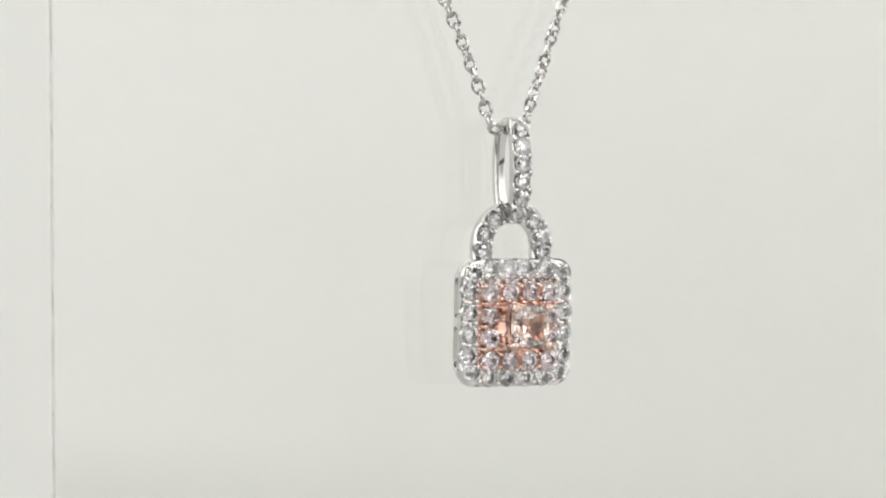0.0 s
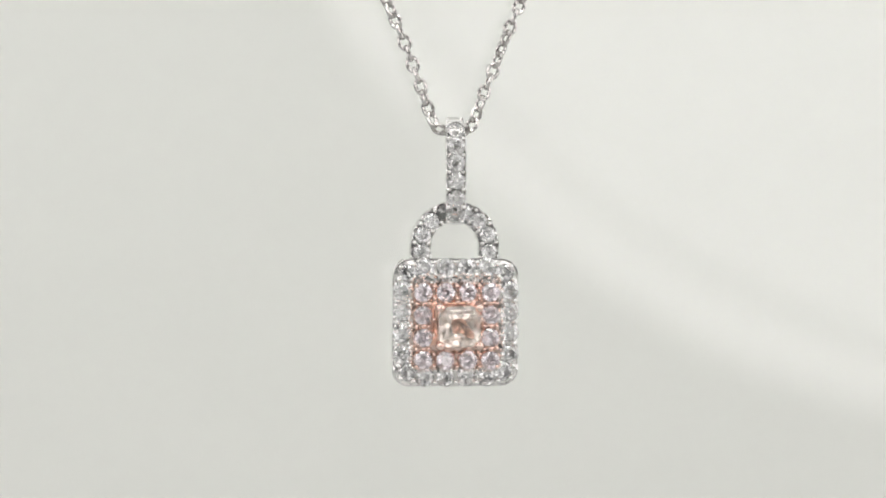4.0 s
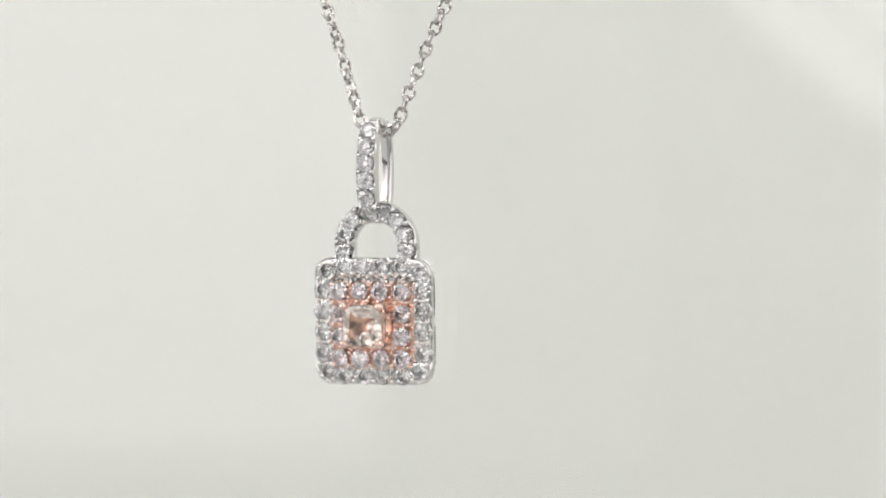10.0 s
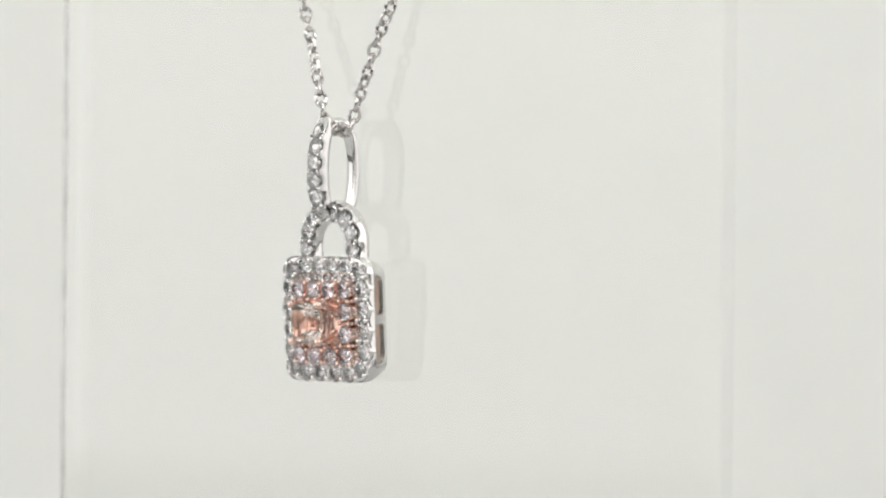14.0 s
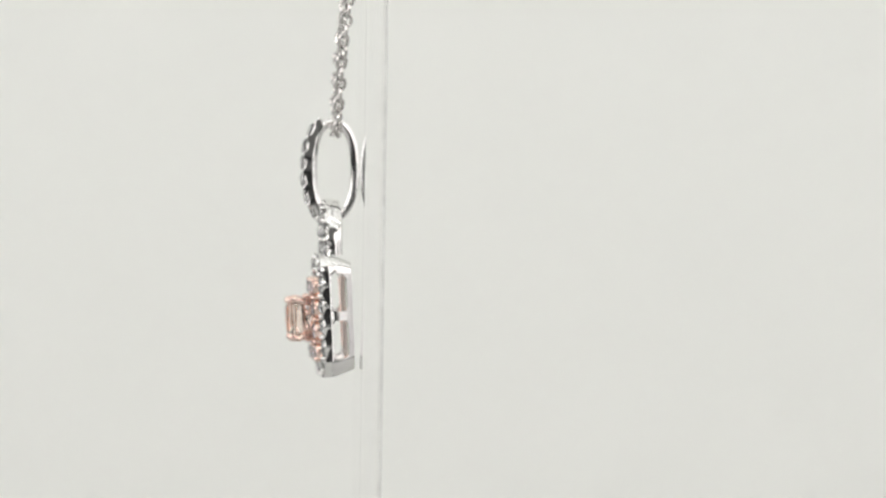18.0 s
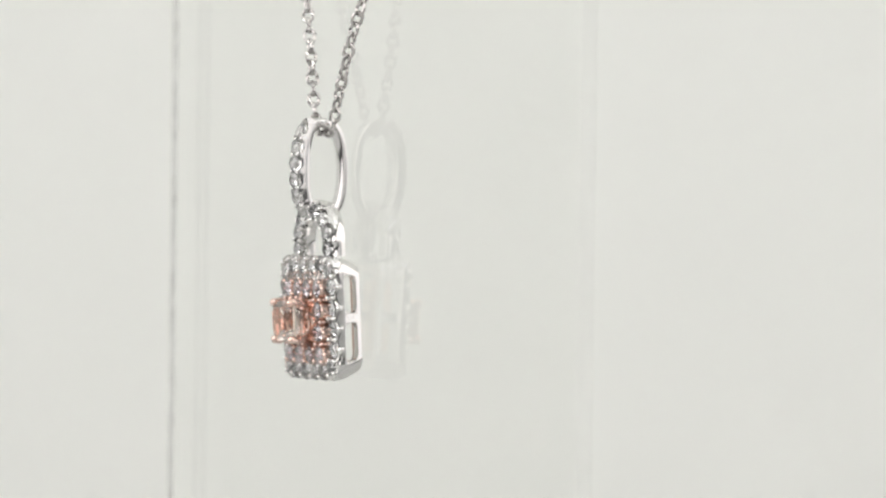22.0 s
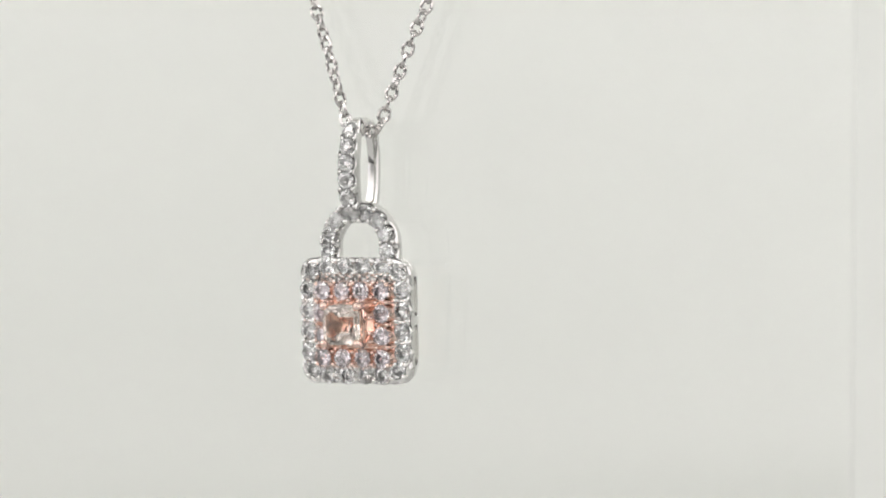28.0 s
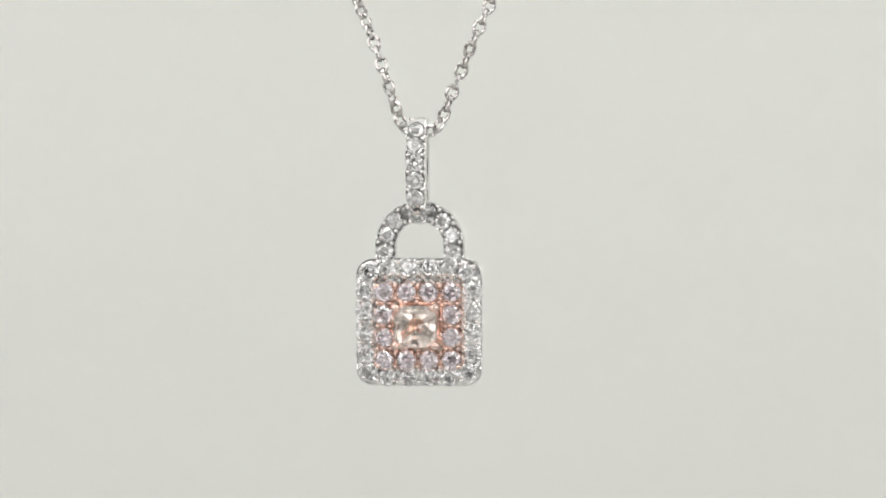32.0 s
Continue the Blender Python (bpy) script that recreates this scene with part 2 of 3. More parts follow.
def build_side_fill(x, turn, glow):
    """A tall soft light added out of view on a side wall of the booth; its glow fades downwards."""
    light = tagged(new("side_fill"), "tall soft light panel added out of view on the side wall", "lamp", "soft lights on the side walls")
    bm = bmesh.new()
    add_box(bm, -0.82, 0.82, 0.0, 0.03, 0.0, 1.01, 0.004)
    part("frame", bm, WALL, light)
    bm = bmesh.new()
    add_box(bm, -0.8, 0.8, -0.006, 0.004, 0.015, 0.995)
    part("diffuser", bm, glow, light)
    light.matrix_basis = pose(x, -0.48, FLOOR_Z, 0, 0, turn)


build_side_fill(-1.17, 90, GLOW_LEFT)
build_side_fill(1.17, -90, GLOW_RIGHT)


def lamp_pose(azimuth, distance, z):
    """Facing the stand from the camera's side; azimuth to the camera's left."""
    a = radians(azimuth)
    at = Vector((-distance * math.sin(a), -distance * math.cos(a), z))
    return Matrix.Translation(at) @ pose(0, 0, 0, 0, 0, 180 - azimuth)


lamp_left = build_lamp(lamp_pose(26.2, 0.8, 0.262), 0.89)
lamp_right = build_lamp(lamp_pose(-26.4, 0.8, 0.2285), 0.91)


# ---- the clear plate ----
def build_plate():
    """An upright sheet with narrow chamfers. Both broad faces look to the front, so that each mirrors as a surface towards air."""
    bm = bmesh.new()
    add_box(bm, -36.67 * MM, 31.6 * MM, -8.96 * MM, -7.6 * MM, FLOOR_Z - EYE_Z + 0.002, 22 * MM, bevel=0.1 * MM)
    bmesh.ops.recalc_face_normals(bm, faces=bm.faces)
    for f in bm.faces:
        if f.normal.y > 0.9:
            f.normal_flip()
    bmesh.ops.delete(bm, geom=[f for f in bm.faces if abs(f.normal.x) > 0.3], context="FACES_ONLY")
    # the frosted end edges: left toned dark, right pale, for the light they bend
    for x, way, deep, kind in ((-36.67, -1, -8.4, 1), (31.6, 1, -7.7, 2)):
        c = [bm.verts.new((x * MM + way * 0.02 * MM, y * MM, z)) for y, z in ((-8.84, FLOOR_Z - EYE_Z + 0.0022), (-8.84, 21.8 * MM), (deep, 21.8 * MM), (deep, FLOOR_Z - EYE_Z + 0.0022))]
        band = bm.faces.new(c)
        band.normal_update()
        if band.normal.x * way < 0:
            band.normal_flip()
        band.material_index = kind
    bmesh.ops.rotate(bm, verts=bm.verts, cent=(0, -8 * MM, 0), matrix=Matrix.Rotation(radians(-0.8), 3, "X"))
    bmesh.ops.rotate(bm, verts=bm.verts, cent=(-3.9 * MM, -8.96 * MM, 0), matrix=Matrix.Rotation(radians(-0.4), 3, "Z"))
    mesh = bpy.data.meshes.new("display_plate")
    bm.to_mesh(mesh)
    bm.free()
    mesh.materials.append(ACRYLIC)
    mesh.materials.append(SHADED_EDGE)
    mesh.materials.append(LIT_EDGE)
    ob = new("display_plate", mesh)
    ob.visible_shadow = False
    return tagged(ob, "upright clear acrylic display plate with polished edges", "display stand")


plate = build_plate()


# ---- stones ----
# the millimetre of the small pieces
U = 1.009 * MM


def brilliant(name, r):
    """A round brilliant, table towards -y, its girdle in the plane y = 0."""
    pts = [(0.05 * r, 0.84 * r, -0.04 * r)]
    for i in range(8):
        a, b = math.pi / 4 * i, math.pi / 4 * (i + 0.5)
        pts += [(0.57 * r * math.cos(a), -0.33 * r, 0.57 * r * math.sin(a)), (0.79 * r * math.cos(b), -0.2 * r, 0.79 * r * math.sin(b))]
        for q, k, y in ((b, 0.34, 0.6), (a, 0.52, 0.42)):
            k *= random.uniform(0.9, 1.1)
            pts += [(k * r * math.cos(q), y * r, k * r * math.sin(q))]
    for i in range(16):
        a = math.pi / 8 * i
        pts += [(r * math.cos(a), y, r * math.sin(a)) for y in (-0.02 * r, 0.03 * r)]
    bm = bmesh.new()
    for p in pts:
        bm.verts.new(p)
    bmesh.ops.convex_hull(bm, input=bm.verts)
    bmesh.ops.recalc_face_normals(bm, faces=bm.faces)
    mesh = bpy.data.meshes.new(name)
    bm.to_mesh(mesh)
    bm.free()
    return mesh


def cushion(hx, hz):
    """A square mixed-cut stone, table towards -y, girdle at y = 0."""
    bm = bmesh.new()
    for s, y, r in ((0.66, -0.50, 0.35), (0.86, -0.32, 0.4), (1.0, -0.06, 0.45), (1.0, 0.06, 0.45), (0.72, 0.62, 0.5), (0.36, 1.15, 0.6)):
        for x, z in rounded(hx * s, hz * s, min(hx, hz) * s * r, 2):
            bm.verts.new((x * random.uniform(0.97, 1.02), y * U * random.uniform(0.95, 1.05), z * random.uniform(0.97, 1.02)))
    bm.verts.new((0.08 * U, 1.42 * U, -0.05 * U))
    bmesh.ops.convex_hull(bm, input=bm.verts)
    return bm


STONE = brilliant("round_stone", 0.61 * U)
STONE.materials.append(DIAMOND)
PINK_STONE = brilliant("pink_stone", 0.655 * U)
PINK_STONE.materials.append(PINK_DIAMOND)
HALO_STONE = brilliant("halo_stone", 0.665 * U)
HALO_STONE.materials.append(DIAMOND)
TINY_STONE = brilliant("tiny_stone", 0.34 * U)
TINY_STONE.materials.append(DIAMOND)
SMALL_STONE = brilliant("small_stone", 0.57 * U)
SMALL_STONE.materials.append(DIAMOND)


def finished(name, bm, mat):
    """A mesh to share between alike pieces."""
    bmesh.ops.recalc_face_normals(bm, faces=bm.faces)
    for e in bm.edges:
        e.smooth = len(e.link_faces) != 2 or e.calc_face_angle(0.0) < radians(38)
    mesh = bpy.data.meshes.new(name)
    bm.to_mesh(mesh)
    bm.free()
    mesh.polygons.foreach_set("use_smooth", [True] * len(mesh.polygons))
    mesh.materials.append(mat)
    return mesh


def seat_mesh(r, deep, wall, mat, sides=20):
    """The seat round a stone: a short tapering tube, open in front (-y)."""
    bm = bmesh.new()
    rings = []
    for rad, y in ((r, 0.0), (r + wall * 0.5, -0.04 * U), (r + wall, 0.02 * U), (r + wall * 0.9, deep), (r * 0.55, deep)):
        rings.append([(rad * math.cos(2 * math.pi * i / sides), y, rad * math.sin(2 * math.pi * i / sides)) for i in range(sides)])
    loft(bm, rings)
    return finished("stone_seat", bm, mat)


def prong_mesh(r, deep, mat):
    """A bead with its stem."""
    bm = bmesh.new()
    add_ball(bm, (0, 0, 0), r, 10)
    tube(bm, [(0, 0, 0), (0, deep, 0)], r * 0.8, 8)
    return finished("bead_prong", bm, mat)


HALO_SEAT = seat_mesh(0.6 * U, 0.48 * U, 0.05 * U, PAVE_GOLD)
ROSE_SEAT = seat_mesh(0.62 * U, 0.74 * U, 0.05 * U, ROSE_GOLD)
BOW_SEAT = seat_mesh(0.42 * U, 0.34 * U, 0.06 * U, PAVE_GOLD)
BAIL_SEAT = seat_mesh(0.46 * U, 0.34 * U, 0.08 * U, PAVE_GOLD)
HALO_PRONG = prong_mesh(0.185 * U, 0.3 * U, BEAD_GOLD)
ROSE_PRONG = prong_mesh(0.16 * U, 0.78 * U, ROSE_GOLD)
BOW_PRONG = prong_mesh(0.155 * U, 0.42 * U, BEAD_GOLD)


# ---- the pendant ----
BODY_Z = -4.88 * U
HALF_W, HALF_H = 4.30 * U, 4.34 * U
LEAN = Matrix.Translation((0, 0, -4.9 * U)) @ pose(0, 0, 0, 2.4) @ Matrix.Translation((0, 0, 4.9 * U))

pendant = tagged(new("padlock_pendant"), "white and rose gold padlock pendant paved with diamonds", "pendant")


def along(path, s):
    """The point and the way at length s on a closed path of (x, z)."""
    n = len(path)
    for i in range(n):
        a, b = Vector(path[i]), Vector(path[(i + 1) % n])
        d = (b - a).length
        if s <= d or i == n - 1:
            return a + (b - a) * (s / d if d else 0), (b - a).normalized()
        s -= d


def length(path):
    return sum((Vector(path[i]) - Vector(path[(i + 1) % len(path)])).length for i in range(len(path)))


def ease(x, a, b):
    """0 below a, 1 above b, smooth between."""
    x = max(0.0, min(1.0, (x - a) / (b - a)))
    return x * x * (3 - 2 * x)


def nearest(x, z, places):
    return min(math.hypot(x - a, z - b) for a, b in places)


def build_halo():
    """The white border: a base ring, a seat round each stone, beads between."""
    outer, inner = rounded(HALF_W - 0.12 * U, HALF_H - 0.12 * U, 1.05 * U, 6, 0, BODY_Z), rounded(2.5 * U, 2.5 * U, 0.35 * U, 6, 0, BODY_Z)
    bm = bmesh.new()
    loft(bm, [list(r) for r in zip(*[[(x, y, z) for x, z in ring] for ring, y in ((outer, -0.50 * U), (inner, -0.50 * U), (inner, -0.32 * U), (outer, -0.32 * U))])])
    # the plain ledge above the rose tray
    add_box(bm, -2.95 * U, 2.95 * U, -0.7 * U, -0.4 * U, -2.28 * U, -1.72 * U, 0.1 * U)
    halo = part("halo", bm, PAVE_GOLD, pendant, "white gold border set with diamonds", LEAN @ Matrix.Translation((0, -0.24 * U, 0)), True)
    for k in range(9):
        same_mesh("stone", TINY_STONE, halo, pose((k - 4) * 0.66 * U, -0.86 * U, -2.0 * U, random.uniform(-12, 12), random.uniform(0, 360), random.uniform(-12, 12)))
        same_mesh("bead_prong", BOW_PRONG, halo, pose((k - 3.5) * 0.66 * U, -0.86 * U, (-2.2 if k % 2 else -1.82) * U))
    px, pz = HALF_W - 0.63 * U, HALF_H - 0.63 * U
    steps = (-1.0, -0.585, -0.195, 0.195, 0.585, 1.0)
    places, beads = [], []
    for f in steps:
        q = 0.9 if abs(f) == 1 else 1.0
        places += [(f * px * q, pz * q), (f * px * q, -pz * q)]
        if q == 1:
            places += [(px, f * pz), (-px, f * pz)]
    for a, b in zip(steps, steps[1:]):
        mid = (a + b) / 2
        k = 0.965 if 1 in (-a, b) else 1.0
        for off in (-0.45 * U, 0.38 * U):
            beads += [(mid * px, pz * k + off), (mid * px, -pz * k - off), (px * k + off, mid * pz), (-px * k - off, mid * pz)]
    beads += [(sx * (px * 0.9 + 0.45 * U), sz * (pz * 0.9 + 0.45 * U)) for sx in (-1, 1) for sz in (-1, 1)]
    # the outer rim, cut down beside each stone
    rim = rounded(HALF_W, HALF_H, 1.2 * U, 12)
    fine = [p.lerp(Vector(rim[(i + 1) % len(rim)]), k) for i, p in enumerate(map(Vector, rim)) for k in ((0, 0.125, 0.25, 0.375, 0.5, 0.625, 0.75, 0.875) if (p - Vector(rim[(i + 1) % len(rim)])).length > U else (0,))]
    rings = []
    for i, p in enumerate(fine):
        d = (fine[(i + 1) % len(fine)] - fine[i - 1]).normalized()
        inward = Vector((-d.y, d.x))
        top = -0.68 - 0.36 * ease(nearest(p.x, p.y, places), 0.68 * U, 0.9 * U)
        rings.append([(p.x + inward.x * k * U, y * U, p.y + inward.y * k * U + BODY_Z) for k, y in ((0.02, -0.45), (0.0, top + 0.06), (0.04, top), (0.12, top), (0.16, top + 0.06), (0.18, -0.45))])
    bm = bmesh.new()
    loft(bm, rings)
    part("scalloped_rim", bm, WHITE_GOLD, halo, smooth=True)
    # the cut metal that fills the room between the stones
    def inside(x, z):
        ax, az = abs(x), abs(z)
        cx, cz = ax - (HALF_W - 1.15 * U), az - (HALF_H - 1.15 * U)
        if cx > 0 and cz > 0 and math.hypot(cx, cz) > 1.03 * U:
            return False
        return ax < HALF_W - 0.12 * U and az < HALF_H - 0.12 * U and max(ax, az) > 2.95 * U
    for x, z in places:
        bm = bmesh.new()
        ring, edge = [], []
        for i in range(32):
            c, w = math.cos(math.pi / 16 * i), math.sin(math.pi / 16 * i)
            r = 0.62 * U
            while r < 1.2 * U and inside(x + r * c, z + r * w) and all(math.hypot(x + r * c - a, z + r * w - b) >= r - 1e-9 for a, b in places):
                r += 0.02 * U
            ring.append((x + 0.62 * U * c, -0.98 * U, z + 0.62 * U * w + BODY_Z))
            edge.append((x + r * c, -0.93 * U, z + r * w + BODY_Z))
        low = [(p[0], -0.6 * U, p[2]) for p in edge]
        loft(bm, [ring, edge, low], closed=False, caps=False)
        part("stone_collar", bm, PAVE_GOLD, halo, smooth=True)
    for x, z in places:
        same_mesh("stone_seat", HALO_SEAT, halo, pose(x, -0.98 * U, z + BODY_Z))
        same_mesh("stone", HALO_STONE, halo, pose(x, -1.01 * U, z + BODY_Z, random.uniform(-9, 9), random.uniform(0, 360), random.uniform(-9, 9)))
    for x, z in beads:
        same_mesh("bead_prong", HALO_PRONG, halo, pose(x, -1.12 * U, z + BODY_Z))


def build_gallery():
    """The open side wall with two windows on each flank and a rail at the back."""
    steps = 8
    cols = 4 * (steps + 1)
    depth = (-0.62, -0.46, -0.2, 0.3, 0.66, 1.02)
    rings = []
    for y in depth:
        k = 1 - 0.125 * ((y + 0.62) / 1.64) ** 1.3
        rings.append([(x * U, y * U, z * U) for x, z in rounded(4.27 * k, 4.31 * k, 1.0 * k, steps, 0, -4.88)])
    # each flank gets extra columns for its windows
    heights = (3.12, 0.33, -0.33, -3.16)
    bm = bmesh.new()
    rows = []
    for y, ring in zip(depth, rings):
        k = 1 - 0.125 * ((y + 0.62) / 1.64) ** 1.3
        pts = []
        for j, p in enumerate(ring):
            pts.append(p)
            if j == 2 * (steps + 1) - 1:
                pts += [(-4.27 * k * U, y * U, (h * k - 4.88) * U) for h in heights]
            if j == cols - 1:
                pts += [(4.27 * k * U, y * U, (h * k - 4.88) * U) for h in reversed(heights)]
        rows.append([bm.verts.new(p) for p in pts])
    n = len(rows[0])
    left0, right0 = 2 * (steps + 1), 4 * (steps + 1) + 4
    gaps = {left0, left0 + 2, right0, right0 + 2}
    for i in range(len(rows) - 1):
        for j in range(n):
            if j in gaps and 1 <= i <= 3:
                continue
            k = (j + 1) % n
            bm.faces.new((rows[i][j], rows[i][k], rows[i + 1][k], rows[i + 1][j]))
    # small fillets in the corners of the windows
    for j in gaps:
        for i, di in ((1, 1), (4, -1)):
            for k, dk in ((j, 1), (j + 1, -1)):
                v = rows[i][k].co
                a = (rows[i][k + dk].co - v).normalized() * 0.42 * U
                b = (rows[i + di][k].co - v).normalized() * 0.42 * U
                arc = [v + a * (1 - math.sin(q)) + b * (1 - math.cos(q)) for q in (math.pi / 8 * n for n in range(5))]
                tip, arc = bm.verts.new(v), [bm.verts.new(p) for p in arc]
                for p, q in zip(arc, arc[1:]):
                    bm.faces.new((tip, p, q) if di * dk > 0 else (tip, q, p))
    bmesh.ops.recalc_face_normals(bm, faces=bm.faces)
    ob = part("gallery", bm, WHITE_GOLD, pendant, "polished open side wall with windows", LEAN @ Matrix.Translation((0, -0.12 * U, 0)), True)
    sol = ob.modifiers.new("thick", "SOLIDIFY")
    sol.thickness, sol.offset = 0.36 * U, -1
    bev = ob.modifiers.new("soft", "BEVEL")
    bev.width, bev.segments, bev.limit_method, bev.harden_normals = 0.165 * U, 3, "ANGLE", True
    # rail round the open back; its tint stands in for brown reflected inside
    bm = bmesh.new()
    a, b = rounded(3.6 * U, 3.63 * U, 0.9 * U, 8, 0, BODY_Z), rounded(3.02 * U, 3.05 * U, 0.6 * U, 8, 0, BODY_Z)
    loft(bm, [list(r) for r in zip(*[[(x, y, z) for x, z in ring] for ring, y in ((a, 0.64 * U), (b, 0.64 * U), (b, 0.95 * U), (a, 0.95 * U))])])
    part("back_rail", bm, REFLECT_TINT_GOLD, pendant, "rail round the open back, tinted dull rose for reflected rose gold", LEAN @ Matrix.Translation((0, -0.12 * U, 0)), True)


ROSE_Z = -5.12 * U


def build_rose_tray():
    """The raised rose gold tray with its square of small stones."""
    step = 1.54 * U
    bm = bmesh.new()
    hw, hh = 2.93 * U, 2.95 * U
    a, b = rounded(hw, hh, 0.3 * U, 4, 0, ROSE_Z), rounded(1.55 * U, 1.55 * U, 0.15 * U, 4, 0, ROSE_Z)
    loft(bm, [list(r) for r in zip(*[[(x, y, z) for x, z in ring] for ring, y in ((a, -1.02 * U), (b, -1.02 * U), (b, -0.82 * U), (a, -0.82 * U))])])
    add_box(bm, -1.6 * U, 1.6 * U, -1.04 * U, -0.84 * U, ROSE_Z - 1.6 * U, ROSE_Z + 1.6 * U)
    add_box(bm, -2.9 * U, 2.9 * U, -0.8 * U, -0.62 * U, ROSE_Z - 2.9 * U, ROSE_Z + 2.9 * U)
    places = [((i - 1.5) * step, (j - 1.5) * step) for i in range(4) for j in range(4) if i in (0, 3) or j in (0, 3)]
    # cross bars between neighbouring seats
    for i in range(3):
        m = (i - 1) * step
        for s in (-1.5 * step, 1.5 * step):
            add_box(bm, m - 0.1 * U, m + 0.1 * U, -1.5 * U, -0.98 * U, ROSE_Z + s - 0.62 * U, ROSE_Z + s + 0.62 * U, 0.04 * U)
            add_box(bm, s - 0.62 * U, s + 0.62 * U, -1.5 * U, -0.98 * U, ROSE_Z + m - 0.1 * U, ROSE_Z + m + 0.1 * U, 0.04 * U)
    tray = part("rose_tray", bm, ROSE_GOLD, pendant, "raised rose gold tray set with pale pink diamonds", LEAN, True)
    beads = [(sx * (1.5 * step + 0.44 * U), sz * (1.5 * step + 0.44 * U)) for sx in (-1, 1) for sz in (-1, 1)]
    for i in range(3):
        m = (i - 1) * step
        for s in (-1.5 * step, 1.5 * step):
            for off in (-0.42 * U, 0.42 * U):
                beads += [(m, s + off), (s + off, m)]
    for x, z in beads:
        same_mesh("bead_prong", ROSE_PRONG, tray, pose(x, -1.77 * U, z + ROSE_Z))
    for x, z in places:
        same_mesh("stone_seat", ROSE_SEAT, tray, pose(x, -1.73 * U, z + ROSE_Z))
        same_mesh("pink_stone", PINK_STONE, tray, pose(x, -1.74 * U, z + ROSE_Z, random.uniform(-9, 9), random.uniform(0, 360), random.uniform(-9, 9)))


def build_basket():
    """The claw setting and the square stone in its middle."""
    cz, hx, hz = -5.04 * U, 1.42 * U, 1.38 * U
    bm = bmesh.new()
    for y, k, r in ((-1.75, 0.72, 0.14), (-2.45, 0.9, 0.13)):
        tube(bm, [(x, y * U, z) for x, z in rounded(hx * k, hz * k, 0.35 * U, 4, 0, cz)], r * U, 8, True)
    basket = part("basket", bm, ROSE_GOLD, pendant, "rose gold claw setting", LEAN, True)
    for sx in (-1, 1):
        for sz in (-1, 1):
            x1, z1 = sx * hx * 0.97, sz * hz * 0.97
            bm = bmesh.new()
            tube(bm, [(x1 * 0.62, -1.15 * U, cz + z1 * 0.62), (x1 * 0.86, -2.1 * U, cz + z1 * 0.86), (x1 * 1.02, -2.9 * U, cz + z1 * 1.02), (x1 * 1.0, -3.2 * U, cz + z1 * 1.0), (x1 * 0.9, -3.3 * U, cz + z1 * 0.9)], 0.26 * U, 10)
            add_ball(bm, (x1 * 0.95, -3.33 * U, cz + z1 * 0.95), 0.29 * U, 10)
            part("claw", bm, ROSE_GOLD, basket, smooth=True)
    for x, z in ((-0.55, 1.12), (0.0, 1.15), (0.55, 1.12), (-0.5, -1.12), (0.5, -1.12), (-1.12, 0.3), (1.12, 0.3), (-1.12, -0.45), (1.12, -0.45)):
        same_mesh("bead_prong", ROSE_PRONG, basket, pose(x * hx, -2.2 * U, cz + z * hz))
    part("square_stone", cushion(hx, hz), CHAMPAGNE, basket, "square cut pale champagne diamond", pose(0, -3.14 * U, cz))


def build_shackle():
    """The arched bow on top, with stones set along its front."""
    cz, ro, ri = 0.29 * U, 3.04 * U, 1.62 * U
    foot = -0.6 * U
    rm = (ro + ri) / 2
    spots = [(rm, -0.12 * U), (-rm, -0.12 * U)] + [(rm * math.cos(radians(q)), cz + rm * math.sin(radians(q))) for q in (19, 46, 73, 107, 134, 161)]
    line = [(1, foot + (cz - foot) * k / 6) for k in range(6)] + [(math.cos(radians(q)), None, math.sin(radians(q))) for q in range(0, 181, 4)] + [(-1, foot + (cz - foot) * k / 6) for k in range(5, -1, -1)]
    bm = bmesh.new()
    rings, mids = [], []
    for p in line:
        if len(p) == 2:
            c, z0, s = p[0], p[1], 0.0
        else:
            c, z0, s = p[0], cz, p[2]
        thick = 0.62 + 0.12 * s
        top = -0.42 - 0.2 * ease(nearest(rm * c, z0 + rm * s, spots), 0.2 * U, 0.42 * U)
        prof = ((ro - 0.04 * U, top), (ro, top + 0.1), (ro + 0.02 * U, -0.05), (ro - 0.02 * U, 0.2), (ro - 0.14 * U, thick - 0.18), (rm + 0.1 * U, thick - 0.04), (rm - 0.2 * U, thick - 0.06), (ri + 0.08 * U, thick - 0.25), (ri, 0.1), (ri, top + 0.1), (ri + 0.04 * U, top), (ri + 0.13 * U, top), (ri + 0.16 * U, -0.26), (ro - 0.16 * U, -0.26), (ro - 0.13 * U, top))
        rings.append([(r * c, y * U, z0 + r * s) for r, y in prof])
    loft(bm, rings, closed=False)
    bow = part("shackle", bm, WHITE_GOLD, pendant, "arched white gold bow set with diamonds", LEAN @ Matrix.Translation((0, -0.12 * U, 0)), True, 24)
    for x, z in spots:
        same_mesh("stone_seat", BOW_SEAT, bow, pose(x, -0.58 * U, z))
        same_mesh("stone", SMALL_STONE, bow, pose(x, -0.71 * U, z, random.uniform(-9, 9), random.uniform(0, 360), random.uniform(-9, 9)))
    for q in (5, 33, 60, 120, 147, 175):
        for r in (rm - 0.46 * U, rm + 0.46 * U):
            same_mesh("bead_prong", BOW_PRONG, bow, pose(r * math.cos(radians(q)), -0.73 * U, cz + r * math.sin(radians(q))))


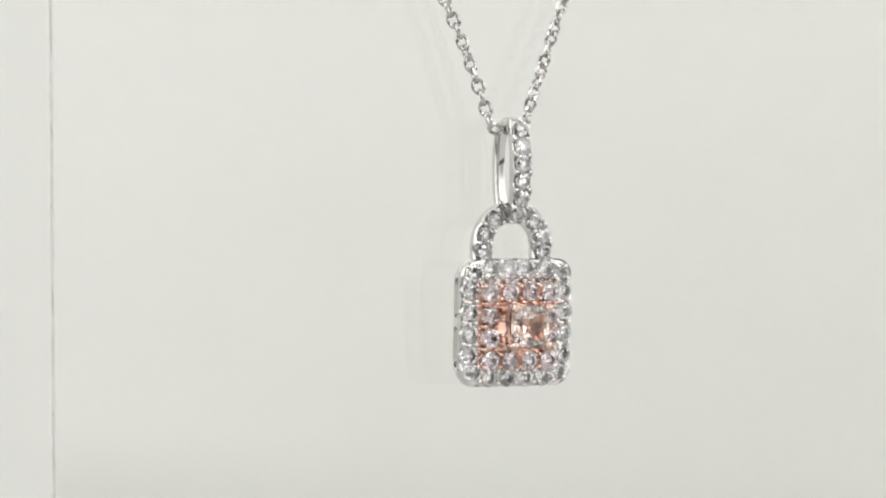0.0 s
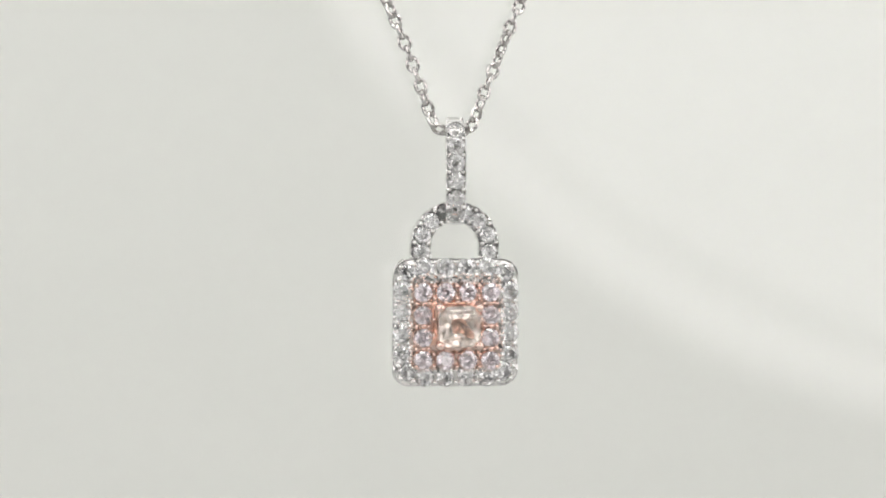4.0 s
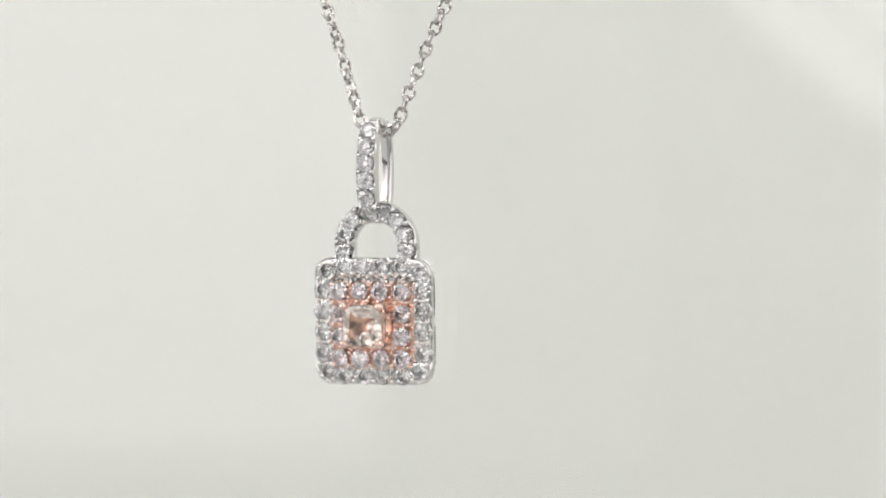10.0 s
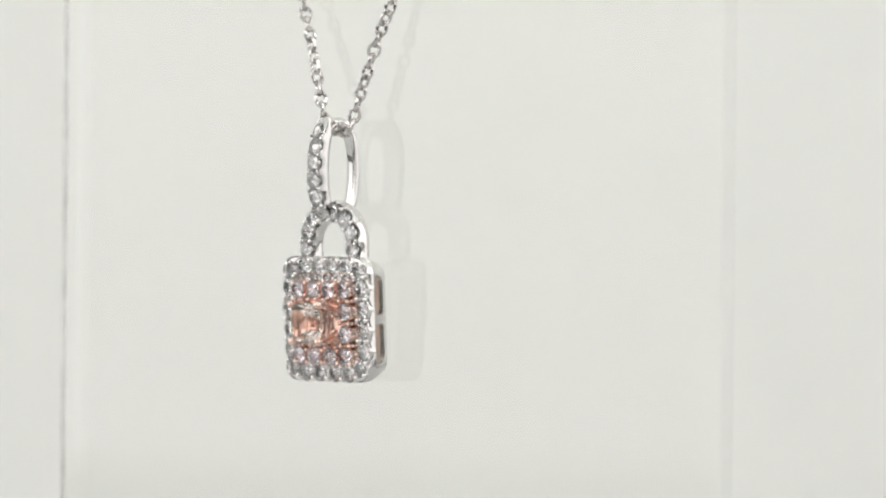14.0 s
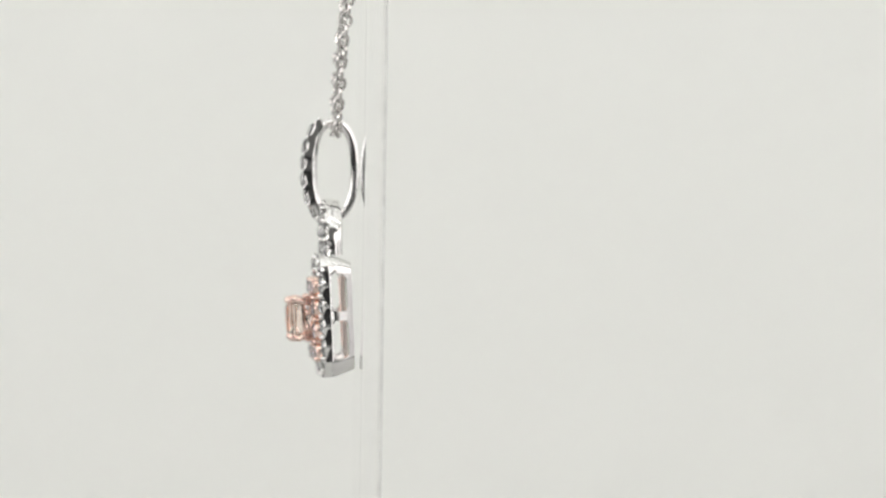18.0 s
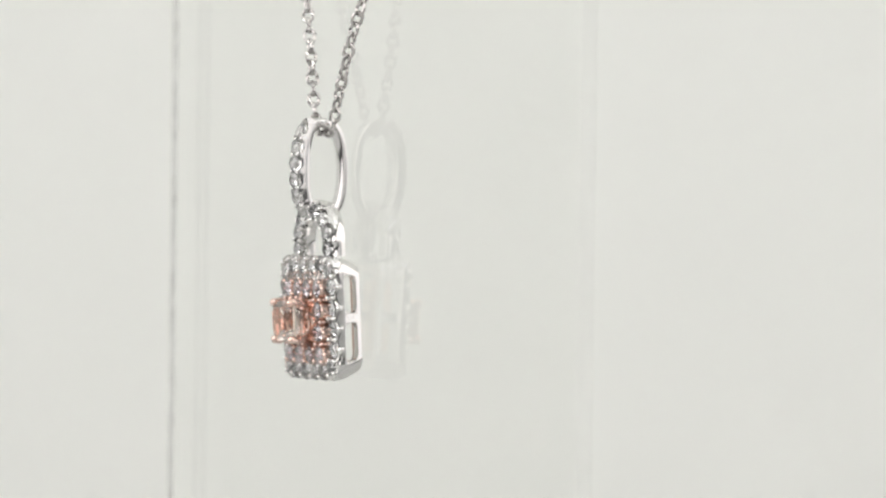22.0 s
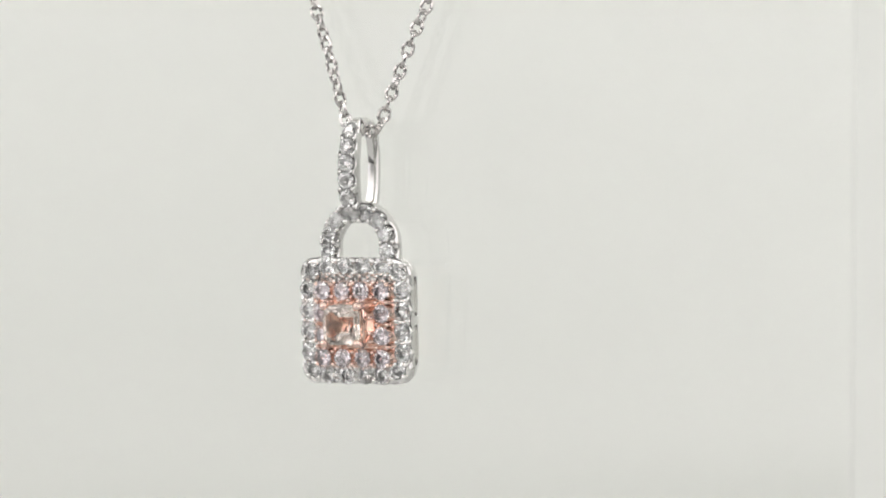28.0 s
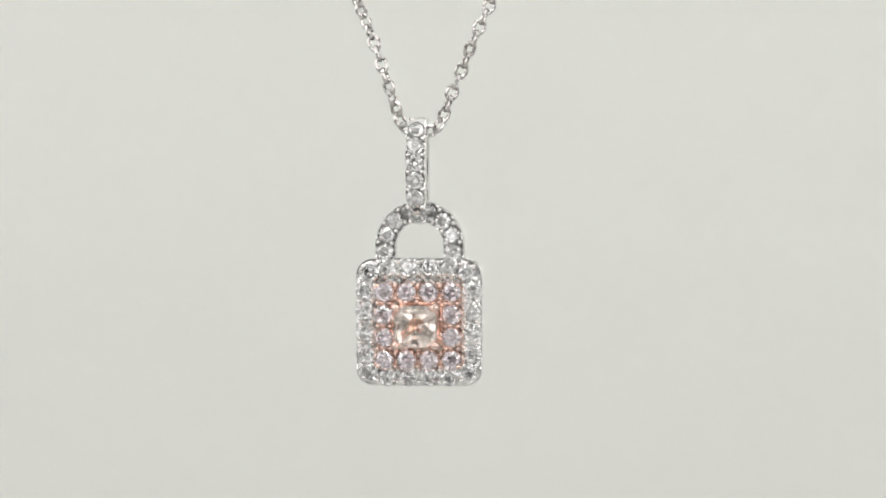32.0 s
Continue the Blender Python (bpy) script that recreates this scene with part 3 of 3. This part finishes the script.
def build_bail():
    """The tall oval loop that the chain runs through, stones down its front."""
    cz, hh, hd, cy = 5.37 * U, 3.65 * U, 1.85 * U, -0.31 * U
    bm = bmesh.new()
    heights = (8.1, 7.0, 5.85, 4.65, 3.45, 2.4)
    rings, count = [], 160
    for i in range(count):
        q = 2 * math.pi * i / count
        c, s = math.cos(q), math.sin(q)
        e = 0.86
        yo, zo = -hd * math.copysign(abs(c) ** e, c), hh * math.copysign(abs(s) ** e, s)
        front = 0.5 + 0.5 * c
        w = (0.37 + 0.35 * front) * U
        t = (0.60 + 0.14 * front) * (1 - 0.5 * ease(-s, 0.8, 1.0)) * U
        yi, zi = yo * (1 - t / hd), zo * (1 - t * 1.02 / hh)
        set_in = ease(c, 0.05, 0.4) * (1 - 0.9 * ease(s, 0.9, 0.98))
        gap = min(abs(cz + zo - h * U) for h in heights)
        top = set_in * (-0.06 - 0.34 * ease(gap, 0.22 * U, 0.5 * U))
        floor_f = 0.22 * set_in * (1 - 0.9 * ease(s, 0.55, 0.8))
        ring = []
        k = 1 - set_in if c > -0.3 else 0.0
        for x, f in ((w * (0.89 - 0.06 * k), top + 0.2 * k), (w * 0.95, top + 0.08 + 0.27 * k), (w, 0.45), (w * 0.96, 0.76), (w * 0.84, 0.95), (w * 0.6, 1.0), (-w * 0.6, 1.0), (-w * 0.84, 0.95), (-w * 0.96, 0.76), (-w, 0.45), (-w * 0.95, top + 0.08 + 0.27 * k), (-w * (0.89 - 0.06 * k), top + 0.2 * k), (-w * (0.84 - 0.24 * k), top + 0.06 * k), (-w * (0.8 - 0.55 * k), floor_f), (w * (0.8 - 0.55 * k), floor_f), (w * (0.84 - 0.24 * k), top + 0.06 * k)):
            ring.append((x, cy + yo + (yi - yo) * f, cz + zo + (zi - zo) * f))
        rings.append(ring)
    loft(bm, rings)
    bail = part("bail", bm, WHITE_GOLD, pendant, "tall oval white gold loop with diamonds down its front", pose(0, 0, 0, 0, 0, -3), True, 26)
    for z in heights:
        s = max(-1, min(1, (z * U - cz) / hh))
        q = math.asin(math.copysign(abs(s) ** (1 / 0.86), s))
        y = cy - hd * abs(math.cos(q)) ** 0.86
        tilt = math.degrees(math.atan2(math.sin(q) * hd, math.cos(q) * hh))
        m = pose(0, y - 0.24 * U * math.cos(radians(tilt)), z * U, -tilt * 0.75, 0, 0)
        same_mesh("stone_seat", BAIL_SEAT, bail, m @ pose(0, 0.14 * U, 0))
        same_mesh("stone", STONE, bail, m @ pose(0, 0.0, 0, random.uniform(-8, 8), random.uniform(0, 360), random.uniform(-8, 8)))
        for x in (-0.47, 0.47):
            same_mesh("bead_prong", BOW_PRONG, bail, m @ pose(x * U, 0.06 * U, -0.58 * U))


build_halo()
build_gallery()
build_rose_tray()
build_basket()
build_shackle()
build_bail()


# ---- the chain ----
def link_mesh():
    """One oval link, long axis z, flat in the x-z plane, its wire cut with small flats."""
    bm = bmesh.new()
    rings, n = [], 14
    for i in range(n):
        q = 2 * math.pi * i / n
        x, z = 0.365 * U * math.cos(q), 0.515 * U * math.sin(q)
        d = Vector((math.cos(q), 0, math.sin(q))).normalized()
        turn = 0.45 * (i % 2)
        rings.append([Vector((x, 0, z)) + 0.138 * U * (math.cos(a) * d + math.sin(a) * Vector((0, 1, 0))) for a in [turn + 2 * math.pi * k / 6 for k in range(6)]])
    loft(bm, rings)
    bmesh.ops.triangulate(bm, faces=bm.faces)
    bmesh.ops.recalc_face_normals(bm, faces=bm.faces)
    mesh = bpy.data.meshes.new("link")
    bm.to_mesh(mesh)
    bm.free()
    mesh.materials.append(CHAIN_GOLD)
    return mesh


def build_chain():
    chain = tagged(new("cable_chain"), "fine white gold cable chain draped over the clear plate", "chain")
    # height, half spread and depth of the two strands, in mm
    knots = ((7.95, 0.0, -0.1), (8.05, 0.62, -0.08), (8.42, 1.25, -0.05), (9.6, 1.72, 0.0), (10.9, 2.15, 0.12), (12.4, 2.68, 0.3), (14.0, 3.25, 0.5), (15.6, 3.9, 0.72), (17.0, 4.5, 0.9), (19.5, 5.6, 1.2), (22.6, 7.0, 1.55), (23.1, 7.3, 2.6), (22.4, 7.6, 4.1), (19.0, 8.4, 4.3))
    pts = [Vector((-s, y - 0.12 * ease(z, 9, 17), z)) for z, s, y in reversed(knots)] + [Vector((s * (1.0 + 0.07 * ease(z, 9, 13)), y - 0.38 * ease(z, 8.5, 16), z)) for z, s, y in knots[1:]]
    fine = []
    for i in range(len(pts) - 1):
        p0, p1, p2, p3 = pts[max(0, i - 1)], pts[i], pts[i + 1], pts[min(len(pts) - 1, i + 2)]
        for k in range(20):
            t = k / 20
            fine.append(0.5 * (2 * p1 + (p2 - p0) * t + (2 * p0 - 5 * p1 + 4 * p2 - p3) * t * t + (3 * p1 - p0 - 3 * p2 + p3) * t ** 3))
    mesh = link_mesh()
    run, want, count = 0.0, 0.0, 0
    mid_way = sum((fine[i + 1] - fine[i]).length for i in range(len(fine) // 2))
    for i in range(len(fine) - 1):
        d = fine[i + 1] - fine[i]
        while want <= run + d.length:
            p = fine[i] + d * ((want - run) / d.length)
            z = d.normalized()
            y = Vector((0, 1, 0)) - z * z.y
            y.normalize()
            x = y.cross(z)
            m = Matrix((x, y, z)).transposed().to_4x4()
            away = abs(want - mid_way)
            twist = 22 * (1 + math.cos(2 * math.pi * ((away - 1.9) / 8.2 if want < mid_way else (away - 1.6) / 5.4)))
            swing = twist + 90 * (count % 2)
            same_mesh("link", mesh, chain, Matrix.Translation(p * U) @ m @ pose(0, 0, 0, 0, 0, swing + random.uniform(-9, 9)))
            want += 0.80
            count += 1
        run += d.length
    return chain


chain = build_chain()


# ---- what moves ----
def motions():
    """The plate turns about the middle of the stand; pendant and chain go with it and swing a little."""
    hang = Matrix.Translation(HANG)
    middle = Matrix.Translation((0, 0, EYE_Z))
    walk(plate, [(t, pose(0, 0, 0, 0, 0, -q) @ middle) for t, q, d, s in TURNS])
    for thing in (pendant, chain):
        walk(thing, [(t, pose(s * MM, 0, 0, 0, 0, -q) @ hang @ pose(0, 0, 0, 0, 0, -d)) for t, q, d, s in TURNS])


motions()
